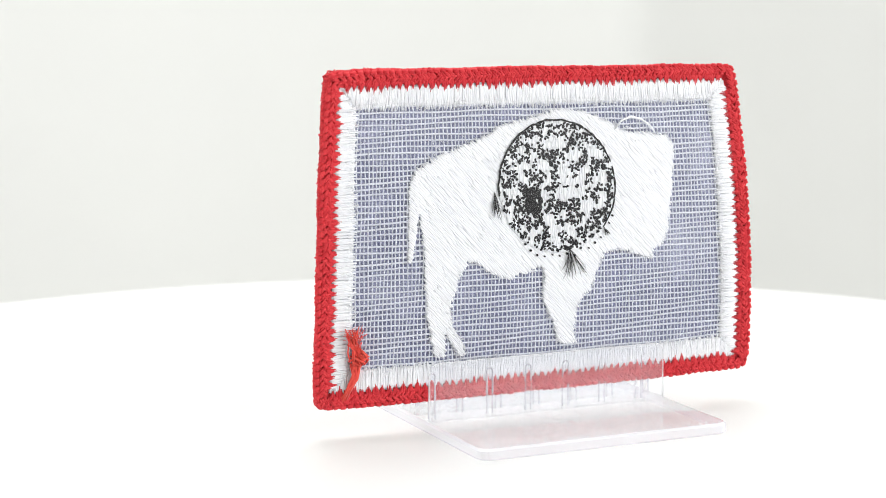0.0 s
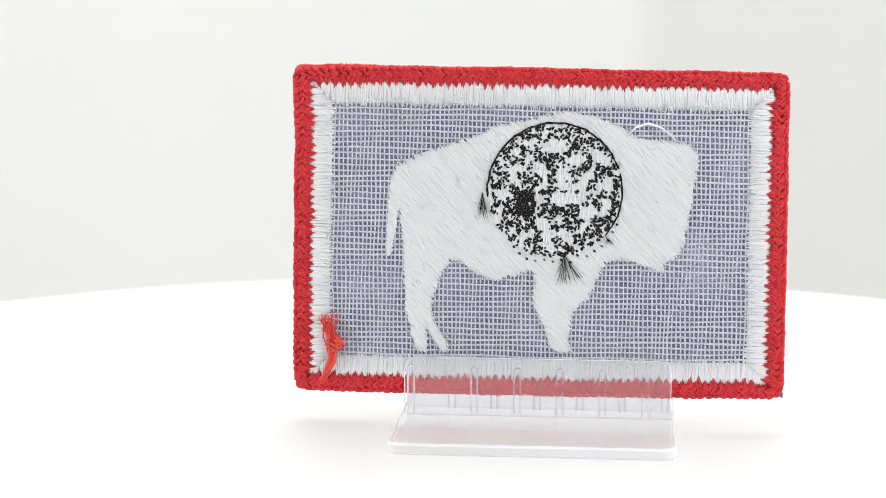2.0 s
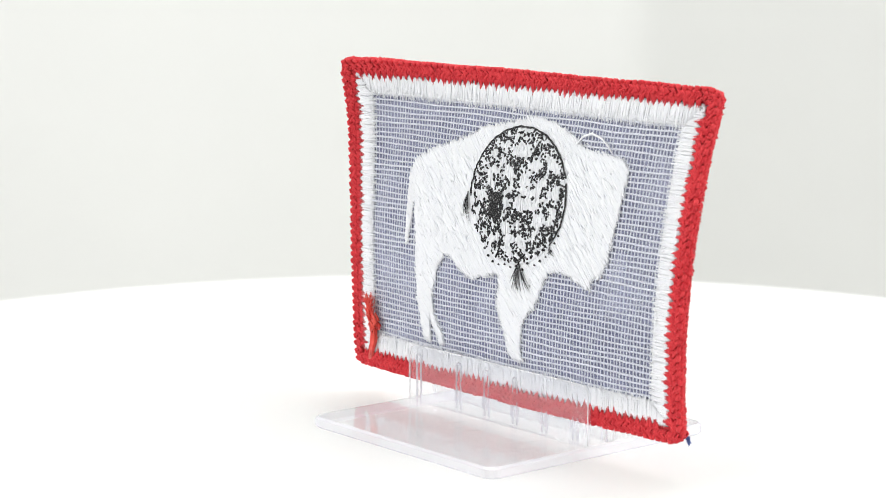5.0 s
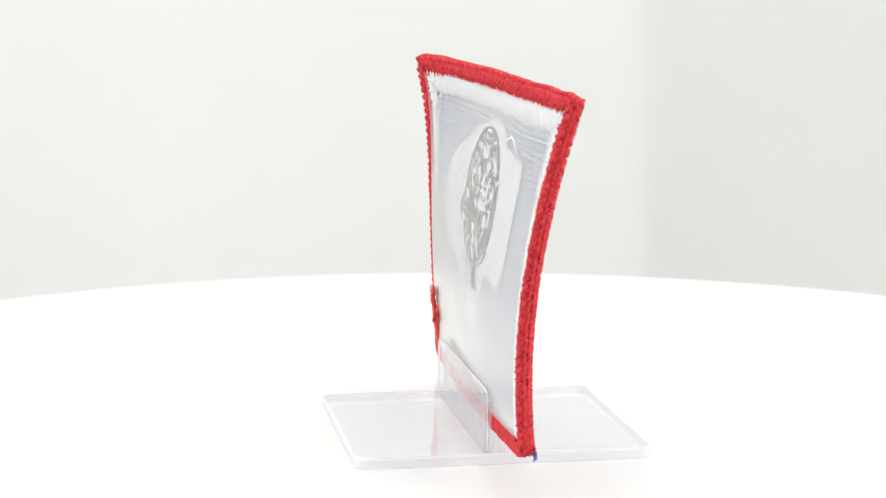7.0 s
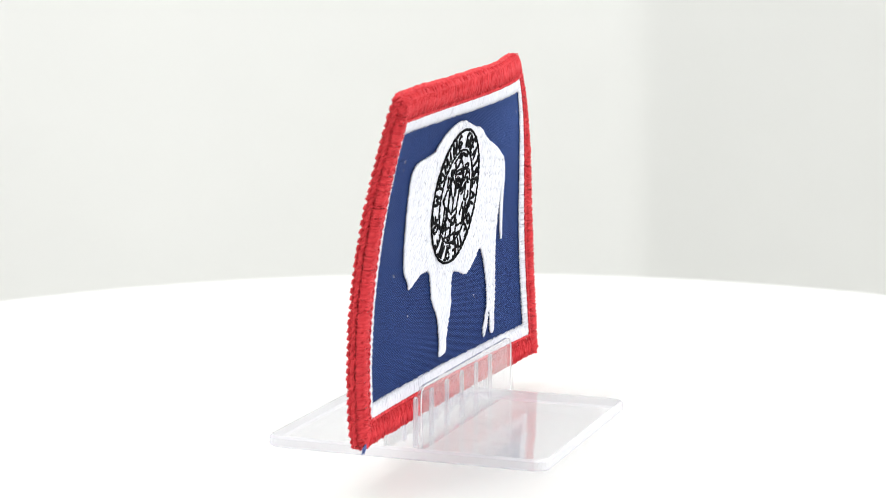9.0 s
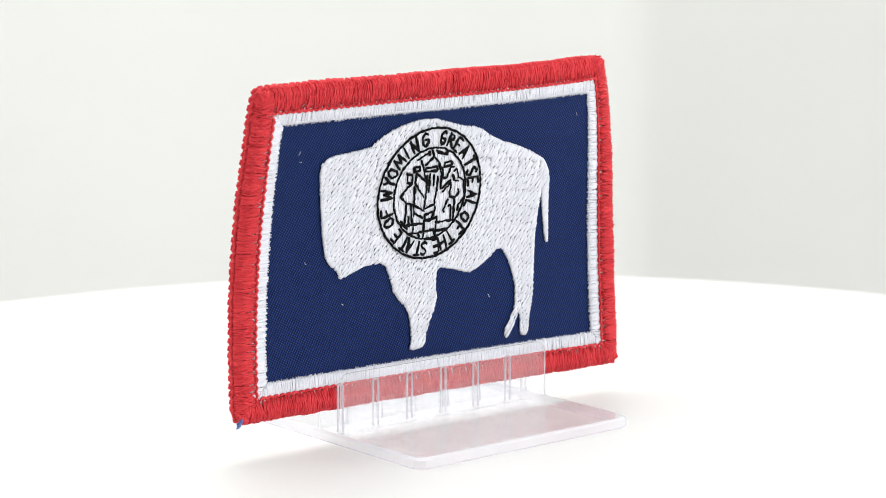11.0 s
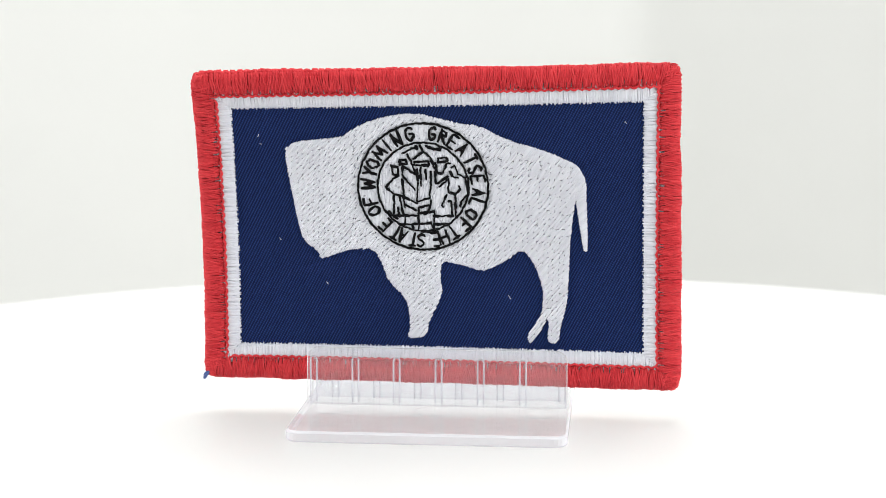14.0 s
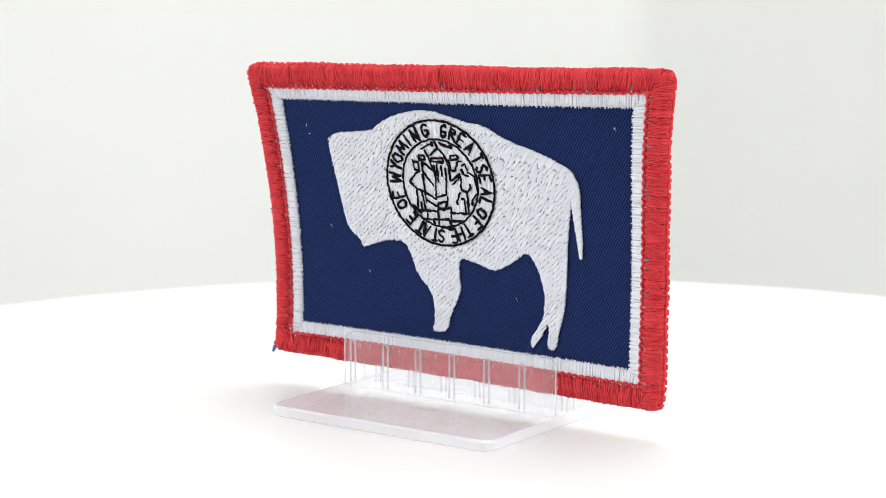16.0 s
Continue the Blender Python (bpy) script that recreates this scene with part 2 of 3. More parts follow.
slab("twill_front", 1.6, 0.22, 0.02, BLUE, patch, "navy blue twill cloth")
slab("twill_reverse", 1.6, -0.02, -0.2, BLUE_BACK, patch, "greyish blue reverse of the cloth")


# ---- white gauze on the reverse ----
def gauze():
    s = Strands(4)
    pitch = 0.65
    k = 0
    a = 3.4
    while a < PW - 3.4:
        ph = k % 2
        pts = [(a + 0.10 * math.sin(b * 0.35 + a) + jit(0.03), b, -0.47 + (0.05 if (i + ph) % 2 else -0.05)) for i, b in enumerate(np.arange(3.4, PH - 3.2, 1.48))]
        s.add(pts, 0.115 + jit(0.02), 0.8)
        a += pitch + jit(0.03)
        k += 1
    b = 3.4
    while b < PH - 3.4:
        pts = [(a2, b + 0.10 * math.sin(a2 * 0.3 + b) + jit(0.03), -0.47 - (0.05 if (i + k) % 2 else -0.05)) for i, a2 in enumerate(np.arange(3.4, PW - 3.2, 1.48))]
        s.add(pts, 0.15 + jit(0.02), 0.8)
        b += pitch * 1.34
        k += 1
    s.done("gauze_backing", GAUZE, patch, "white open-weave gauze stiffener")


gauze()


# ---- edge coordinates: four runs with the distance along and the inset ----
def edge_runs():
    """(length, place(s, inset)) for bottom, right, top and left; the corners are rounded and the edge wanders a little."""
    def soften(s, i, length, seed):
        corner = max(0.0, 1.0 - max(0.0, min(s, length - s)) / 2.2)
        outer = max(0.0, 1.0 - i / 3.6)
        return i + outer * (0.75 * corner ** 2 + 0.16 * noise.noise(Vector((s * 0.22, seed, 0.5))) + 0.07 * noise.noise(Vector((s * 0.9, seed, 4.5))))
    return [(PW, lambda s, i: (s, soften(s, i, PW, 1.0))), (PH, lambda s, i: (PW - soften(s, i, PH, 7.0), s)),
            (PW, lambda s, i: (PW - s, PH - soften(s, i, PW, 13.0))), (PH, lambda s, i: (soften(s, i, PH, 19.0), PH - s))]


def white_band(front):
    s = Strands(4)
    sign = 1 if front else -1
    h = 0.30 if front else -0.40
    for length, place in edge_runs():
        for inset in (2.5, 2.9, 3.3, 3.8, 4.3, 4.8, 5.25):
            s.add([(*place(t, inset), h + 0.1 * sign) for t in np.linspace(inset, length - inset, 24)], 0.36, 0.35, 1.0)
        t = 3.0
        while t < length - 3.0:
            corner = min(t, length - t)
            deep = min(5.75 + jit(0.16 if front else 0.42), corner + 0.2)
            lean = jit(0.3)
            g = 0.26 if front else -0.26
            root = 2.6 if front else 2.1 + jit(0.25)
            if deep > 3.4:
                pts = []
                for k in range(5):
                    w = k / 4
                    a, b = place(t + lean * w, root + (deep - root) * w)
                    pts.append((a, b, h + 0.05 * sign + g * math.sin(math.pi * ((0.12 if front else 0.25) + (0.80 if front else 0.67) * w))))
                s.add(pts, 0.15 + jit(0.03), 0.7, 0.5)
                if rng.random() < 0.35 and corner > 6.2:
                    lean = rng.choice((-1, 1)) * rng.uniform(0.3, 0.7)
                    s.add([(*place(t + lean * w, 3.2 + 2.3 * w), h + 0.05 * sign + g * (1.12 * math.sin(math.pi * (0.15 + 0.72 * w)))) for w in (0, 0.33, 0.66, 1)], 0.09, 0.8, 0.5)
            t += 0.165 + jit(0.03)
    s.done("white_inner_border" if front else "white_border_reverse", WHITE if front else BOBBIN, patch, "white satin-stitched inner frame")


white_band(True)
white_band(False)


# ---- bison outline, in the sheet's millimetres ----
BACK_LINE = [(13.8, 38.2), (14.9, 39.3), (17.2, 39.7), (22.8, 40.1), (24.5, 41.3), (26.8, 42.5), (29.7, 43.4), (32.5, 43.9), (35.5, 43.8), (38.6, 43.0), (41.7, 42.2), (44.9, 41.8), (48.9, 39.5), (55.2, 37.7), (59.7, 35.6), (60.7, 34.6)]
RUMP = [(59.9, 31.0), (58.9, 23.8), (58.7, 19.2), (58.4, 13.8), (57.4, 9.7), (56.9, 6.9), (55.3, 6.9), (55.6, 10.0), (55.3, 11.0)]
HIND_LEG = [(54.4, 9.2), (53.4, 7.7), (52.4, 6.5), (52.1, 8.1), (53.4, 9.9), (54.5, 11.8), (54.7, 14.7), (54.1, 17.4), (52.9, 20.1), (51.3, 22.0)]
BELLY = [(48.9, 20.2), (46.6, 18.9), (44.8, 18.3), (41.6, 19.3), (38.3, 20.0)]
FORELEG = [(38.1, 17.4), (38.4, 14.7), (37.5, 12.4), (36.3, 10.1), (35.7, 7.3), (32.7, 7.1), (33.3, 8.7), (33.1, 11.9), (32.5, 13.8), (29.8, 16.5), (28.9, 19.3), (27.6, 21.8)]
HEAD = [(24.4, 21.9), (20.8, 20.7), (18.8, 20.1), (18.8, 21.2), (16.3, 23.1), (15.5, 26.4), (14.5, 32.5)]
BODY = BACK_LINE + RUMP + HIND_LEG + BELLY + FORELEG + HEAD
TAIL = [(60.0, 35.4), (61.5, 33.1), (61.5, 29.2), (61.7, 21.7), (61.1, 21.6), (60.4, 26.0), (59.7, 30.8)]


def rounded(poly, k=0.22):
    """Corners cut once, so that the outline runs softly."""
    out = []
    for (x0, y0), (x1, y1) in zip(poly, poly[1:] + poly[:1]):
        out += [(x0 + (x1 - x0) * k, y0 + (y1 - y0) * k), (x1 + (x0 - x1) * k, y1 + (y0 - y1) * k)]
    return out


BODY, TAIL = rounded(BODY), rounded(TAIL)


def hatch(poly, angle, gap):
    """Segments of parallel lines inside an outline."""
    ca, sa = math.cos(radians(angle)), math.sin(radians(angle))
    rot = [(x * ca + y * sa, -x * sa + y * ca) for x, y in poly]
    lo, hi = min(y for _, y in rot), max(y for _, y in rot)
    y = lo + gap / 2
    while y < hi:
        xs = []
        for (x0, y0), (x1, y1) in zip(rot, rot[1:] + rot[:1]):
            if (y0 > y) != (y1 > y):
                xs.append(x0 + (y - y0) / (y1 - y0) * (x1 - x0))
        xs.sort()
        for x0, x1 in zip(xs[::2], xs[1::2]):
            yield (x0 * ca - y * sa, x0 * sa + y * ca), (x1 * ca - y * sa, x1 * sa + y * ca)
        y += gap


def fill(s, poly, angle, gap, stitch, h, bulge, r, ragged=0.1, loose=0.12, ends=0.45):
    """Rows of straight stitches; the needle holes of neighbouring rows are staggered."""
    dx, dy = math.cos(radians(angle)), math.sin(radians(angle))
    for p, q in hatch(poly, angle, gap):
        if (q[0] - p[0]) * dx + (q[1] - p[1]) * dy < 0:
            p, q = q, p
        row = round((-p[0] * dy + p[1] * dx) / gap)
        length = math.dist(p, q)
        phase = (p[0] * dx + p[1] * dy + (row * 0.382 % 1.0) * stitch) % stitch
        cuts = [-ragged * rng.random()]
        t = stitch - phase + jit(loose * stitch)
        while t < length - 0.5:
            if t > 0.5:
                cuts.append(t)
            t += stitch * (1 + jit(loose))
        cuts.append(length + ragged * rng.random())
        for c0, c1 in zip(cuts, cuts[1:]):
            if c1 - c0 < 0.2:
                continue
            off, lift = jit(0.05), jit(0.03)
            pts = []
            for k in range(5):
                w = c0 + (c1 - c0) * (0.015, 0.13, 0.5, 0.87, 0.985)[k]
                pts.append((p[0] + dx * w - dy * off, p[1] + dy * w + dx * off, h + lift + bulge * (ends, 0.9, 1.0, 0.9, ends)[k]))
            s.add(pts, r + jit(0.02), 0.75, 0.6)


s = Strands(5)
fill(s, BODY, 52, 0.25, 2.9, 0.30, 0.26, 0.175, 0.16)
fill(s, TAIL, 38, 0.22, 4.0, 0.30, 0.3, 0.16)
s.done("bison", WHITE, patch, "white satin-stitched bison silhouette")
s = Strands(5)
fill(s, BODY, 60, 0.5, 6.0, -0.36, -0.1, 0.3, 0.0, 0.4, 0.8)
fill(s, BODY, 47, 0.17, 5.5, -0.46, -0.22, 0.15, 0.8, 0.45, 0.9)
fill(s, TAIL, 40, 0.22, 4.0, -0.44, -0.26, 0.17, 0.3)
s.done("bison_reverse", BOBBIN, patch, "white reverse stitching of the bison")


# ---- seal ----
SEAL_A, SEAL_B, SEAL_R, SEAL_IN = 35.7, 32.1, 10.35, 7.25
seal = Strands(5)
circle = [(SEAL_A + SEAL_R * math.cos(k * math.pi / 32), SEAL_B + SEAL_R * math.sin(k * math.pi / 32)) for k in range(64)]
fill(seal, circle, 90, 0.25, 3.0, 0.50, 0.16, 0.17, 0.0, 0.4)
seal = seal.done("seal", WHITE, patch, "round white seal with black stitched drawing and lettering")


def ring(name, radius, r, h, step, parent, a0=0.0, a1=360.0, wob=0.045):
    s = Strands(5)
    n = max(2, int(radians(a1 - a0) * radius / step))
    for k in range(n):
        pts = []
        for j in range(4):
            w = radians(a0 + (a1 - a0) * (k + j / 3 * 1.12) / n)
            rad = radius + (wob if k % 2 else -wob) * (j - 1.5) / 1.5 + jit(0.06)
            pts.append((SEAL_A + rad * math.sin(w), SEAL_B + rad * math.cos(w), h + (0.06 if h > 0 else -0.06) * (1 if j in (1, 2) else 0)))
        s.add(pts, r + jit(0.03), 0.8, 0.7)
    s.done(name, BLACK, parent, "black running stitch")


ring("outer_ring", SEAL_R, 0.215, 0.78, 1.1, seal)
ring("inner_ring", SEAL_IN, 0.20, 0.78, 1.0, seal)

TEXT = [("GREAT", (12, 23, 34, 47, 60)), ("SEAL", (72, 83, 95, 107)), ("OF", (121, 133)), ("THE", (148, 158, 167)), ("STATE", (183, 192, 202, 212, 224)), ("OF", (243, 255)), ("WYOMING", (272, 285, 297, 310, 321, 333, 346))]
# the strokes of each letter in a box one wide and one high
STROKES = {
    "A": [[(0, 0), (0.5, 1), (1, 0)], [(0.2, 0.4), (0.8, 0.4)]], "E": [[(1, 1), (0, 1), (0, 0), (1, 0)], [(0, 0.5), (0.8, 0.5)]],
    "F": [[(0, 0), (0, 1), (1, 1)], [(0, 0.5), (0.8, 0.5)]], "G": [[(1, 0.85), (0.55, 1), (0.05, 0.75), (0.05, 0.25), (0.5, 0), (1, 0.2), (1, 0.5), (0.55, 0.5)]],
    "H": [[(0, 0), (0, 1)], [(1, 0), (1, 1)], [(0, 0.5), (1, 0.5)]], "I": [[(0.5, 0), (0.5, 1)]], "L": [[(0, 1), (0, 0), (0.9, 0)]],
    "M": [[(0, 0), (0.1, 1), (0.5, 0.25), (0.9, 1), (1, 0)]], "N": [[(0, 0), (0, 1), (1, 0), (1, 1)]],
    "O": [[(0.5, 1), (0.05, 0.75), (0.05, 0.25), (0.5, 0), (0.95, 0.25), (0.95, 0.75), (0.5, 1)]],
    "R": [[(0, 0), (0, 1), (0.85, 0.9), (0.85, 0.6), (0, 0.5)], [(0.3, 0.5), (1, 0)]], "S": [[(1, 0.85), (0.5, 1), (0.05, 0.75), (0.95, 0.27), (0.5, 0), (0, 0.15)]],
    "T": [[(0, 1), (1, 1)], [(0.5, 1), (0.5, 0)]], "W": [[(0, 1), (0.25, 0), (0.5, 0.75), (0.75, 0), (1, 1)]], "Y": [[(0, 1), (0.5, 0.5), (1, 1)], [(0.5, 0.5), (0.5, 0)]],
}


def letter(ch, angle):
    """A letter of short, uneven stitches, with its head away from the seal's centre."""
    s = Strands(5)
    w = radians(angle + jit(1.5))
    wide = {"I": 0.6, "W": 1.6, "M": 1.55, "O": 1.3}.get(ch, 1.1)
    high = 2.05 + jit(0.12)
    for line in STROKES[ch]:
        for (x0, y0), (x1, y1) in zip(line, line[1:]):
            ends = [((x - 0.5) * wide + jit(0.09), (SEAL_R + SEAL_IN) / 2 + (y - 0.5) * high + jit(0.10)) for x, y in ((x0, y0), (x1, y1))]
            for again in range(2):
                pts = []
                for k in range(4):
                    q = -0.06 + 1.12 * k / 3
                    x = ends[0][0] + (ends[1][0] - ends[0][0]) * q + jit(0.085)
                    rad = ends[0][1] + (ends[1][1] - ends[0][1]) * q + jit(0.085)
                    pts.append((SEAL_A + rad * math.sin(w) + x * math.cos(w), SEAL_B + rad * math.cos(w) - x * math.sin(w), 0.77 + (0.06 if k in (1, 2) else 0) + 0.02 * again))
                s.add(pts, 0.205 + jit(0.06), 0.8, 0.7)
    s.done("letter", BLACK, seal, "", "")


for word, angles in TEXT:
    for ch, ang in zip(word, angles):
        letter(ch, ang)

# black line drawing inside the seal, millimetres from its centre
COLUMN = [[(-1.1, 3.0), (-0.8, 1.2), (-1.0, -2.4)], [(1.2, 2.7), (1.3, 1.2), (1.0, -1.9), (-1.0, -2.4)], [(-0.3, 3.2), (-0.3, 0.2)], [(0.5, 3.0), (0.5, 1.2)],
          [(-0.8, 3.0), (-0.8, 1.8)], [(-1.4, 4.1), (1.0, 4.2), (1.1, 3.5), (-1.2, 3.5), (-1.4, 4.1)], [(-1.5, 4.5), (0.1, 5.8), (1.3, 4.8), (2.0, 2.7), (2.0, 0.5)], [(1.2, -2.1), (1.1, -3.1)]]
LEFT = [[(-3.2, 3.6), (-1.2, 2.1)], [(-3.3, 2.0), (-1.3, -0.5)], [(-3.2, -1.5), (-1.0, -2.7)], [(-3.0, -2.8), (-1.1, -3.9)],
        [(-3.1, 3.5), (-3.3, 1.8)], [(-3.3, 1.4), (-3.0, -3.3)], [(-3.6, 4.5), (-2.6, 4.5), (-2.4, 3.8), (-3.6, 3.6), (-3.6, 4.5)], [(-5.0, 3.5), (-3.9, 3.3), (-3.8, 1.8), (-4.7, 2.1), (-5.0, 3.5)]]
LEFT_FIGURE = [[(-3.9, 1.7), (-4.7, 1.4), (-5.9, 0.0), (-4.7, -1.2), (-3.3, -1.5)], [(-4.6, -1.2), (-4.8, -4.5)], [(-3.8, -1.5), (-3.2, -4.5)],
               [(-4.1, -3.3), (-3.8, -5.0)], [(-3.2, 5.5), (-0.8, 6.6)], [(-2.4, 5.5), (-1.8, 4.2), (-1.2, 2.4)]]
RIGHT = [[(2.5, 4.7), (3.8, 4.8), (4.1, 4.2), (2.5, 4.0), (2.5, 4.7)], [(2.0, 4.1), (2.3, 2.4), (3.1, 2.1), (3.8, 3.8), (4.5, 3.9)], [(2.2, 0.5), (4.0, 1.8)], [(2.5, -0.1), (4.0, 1.3)],
         [(-0.4, 7.0), (0.1, 5.9)], [(-1.0, 6.8), (-0.8, 6.1)], [(0.5, 6.8), (2.0, 6.1), (3.2, 6.4)], [(0.8, 6.5), (2.9, 5.9)]]
RIGHT_FIGURE = [[(4.4, 3.0), (5.1, 3.5), (5.6, 2.1), (6.8, 1.5)], [(4.3, 2.7), (4.7, 1.7), (5.7, 1.5)], [(4.1, 1.4), (4.0, -0.9), (5.3, -1.1)], [(5.6, 0.3), (6.0, -0.3), (5.4, -0.9)],
                [(6.8, 1.4), (7.1, -1.2), (6.0, -2.4), (5.9, -3.3)], [(3.8, -1.2), (2.9, -3.0), (3.2, -3.3)], [(3.8, -2.4), (4.4, -2.3), (4.6, -4.7)], [(5.1, -1.2), (5.1, -4.8)]]
FOOT = [[(-0.8, -3.3), (-0.8, -7.1)], [(-0.8, -3.3), (1.0, -3.0), (0.8, -4.1), (-0.8, -4.4)], [(-0.1, -4.5), (1.7, -3.9)], [(-4.8, -4.7), (-1.0, -4.7)],
        [(-3.8, -6.1), (-1.0, -6.1)], [(1.4, -4.8), (4.7, -4.7)], [(1.4, -6.1), (4.1, -6.1)], [(1.7, -3.9), (1.6, -7.0)]]
GROUND = [[(-0.7, -6.1), (1.1, -5.8), (1.4, -6.7)], [(-0.4, -7.3), (1.4, -7.3)],
          [(-3.0, -4.8), (-3.0, -6.2)], [(-1.8, -6.2), (-1.7, -7.0)], [(-5.7, -3.9), (-4.2, -5.2)]]
lines = Strands(5)
for group in (COLUMN, LEFT, LEFT_FIGURE, RIGHT, RIGHT_FIGURE, FOOT, GROUND):
    for line in group:
        for (x0, y0), (x1, y1) in zip(line, line[1:]):
            n = max(1, round(math.dist((x0, y0), (x1, y1)) / 1.1))
            for k in range(n):
                pts = []
                for j in range(4):
                    w = (k + j / 3 * 1.1) / n
                    pts.append((SEAL_A + x0 + (x1 - x0) * w + jit(0.08), SEAL_B + y0 + (y1 - y0) * w + jit(0.08), 0.79 + (0.05 if j in (1, 2) else 0)))
                lines.add(pts, 0.215 + jit(0.07), 0.8, 0.75)
lines.done("emblem_drawing", BLACK, seal, "black stitched pictorial lines")


# reverse of the seal: tangled knots and thread ends
def seal_reverse():
    s = Strands(5)
    s_white = Strands(4)
    fill(s_white, circle, 88, 0.24, 3.4, -0.70, -0.16, 0.17, 0.2, 0.4, 0.7)
    rev = s_white.done("seal_reverse", BOBBIN, patch, "white stitching behind the seal")
    for k in range(2600):
        x, y = jit(10.0), jit(10.0)
        rad = math.hypot(x, y)
        if rad > 10.2:
            continue
        clump = noise.noise(Vector((x * 0.55, y * 0.5, 3.0))) + (0.18 if rad > 7.3 else 0.0)
        if clump < -0.12 + 0.24 * rng.random():
            continue
        d = rng.uniform(0, math.pi)
        n = rng.uniform(0.08, 0.36)
        pts = [(SEAL_A + x + math.cos(d) * n * w, SEAL_B + y + math.sin(d) * n * w, -0.86 - 0.12 * (1 - w * w)) for w in (-1, 0, 1)]
        s.add(pts, rng.uniform(0.12, 0.25), 0.8, 0.8)
    for k in range(170):
        x, y = jit(1.5), jit(2.0)
        if (x / 1.5) ** 2 + (y / 2.1) ** 2 < 1:
            s.add([(SEAL_A + 4.4 + x + jit(0.1), SEAL_B - 2.2 + y - 0.45, -0.84), (SEAL_A + 4.4 + x, SEAL_B - 2.2 + y, -0.96), (SEAL_A + 4.4 + x + jit(0.1), SEAL_B - 2.2 + y + 0.45, -0.84)], 0.2)
    for k in range(16):
        a, rad = radians(-20 - 7.0 * k), 10.9 + jit(0.4)
        x, y = SEAL_A - rad * math.cos(a), SEAL_B + rad * math.sin(a)
        s.add([(x - 0.12, y - 0.1, -0.8), (x, y, -0.95), (x + 0.12, y + 0.1, -0.8)], 0.18 + jit(0.05))
    s.done("black_knotting", BLACK, rev, "black thread knots")
    ring("ring_reverse", SEAL_R + 0.1, 0.19, -0.88, 1.4, rev, -70, 95)
    ring("ring_reverse", SEAL_R + 0.1, 0.16, -0.88, 1.6, rev, 230, 285)
    hair = Strands(3)
    for (x, y, dx, dy, num, spread) in ((33.9, 22.3, -0.9, -4.7, 30, 2.6), (46.9, 31.6, -0.2, -4.4, 22, 0.9), (27.6, 25.3, -0.7, -1.3, 8, 0.6)):
        for k in range(num):
            ex, ey = dx + jit(spread), dy * rng.uniform(0.55, 1.05)
            mid = jit(0.4)
            hair.add([(x + jit(0.15), y + jit(0.1), -0.85), (x + ex * 0.35 + mid * 0.4, y + ey * 0.4, -1.1), (x + ex * 0.7 + mid * 0.4, y + ey * 0.75, -1.15), (x + ex, y + ey, -1.0)], 0.035, 1, 0.4)
    hair.done("loose_black_thread", BLACK, rev, "frayed loose black thread ends")


seal_reverse()


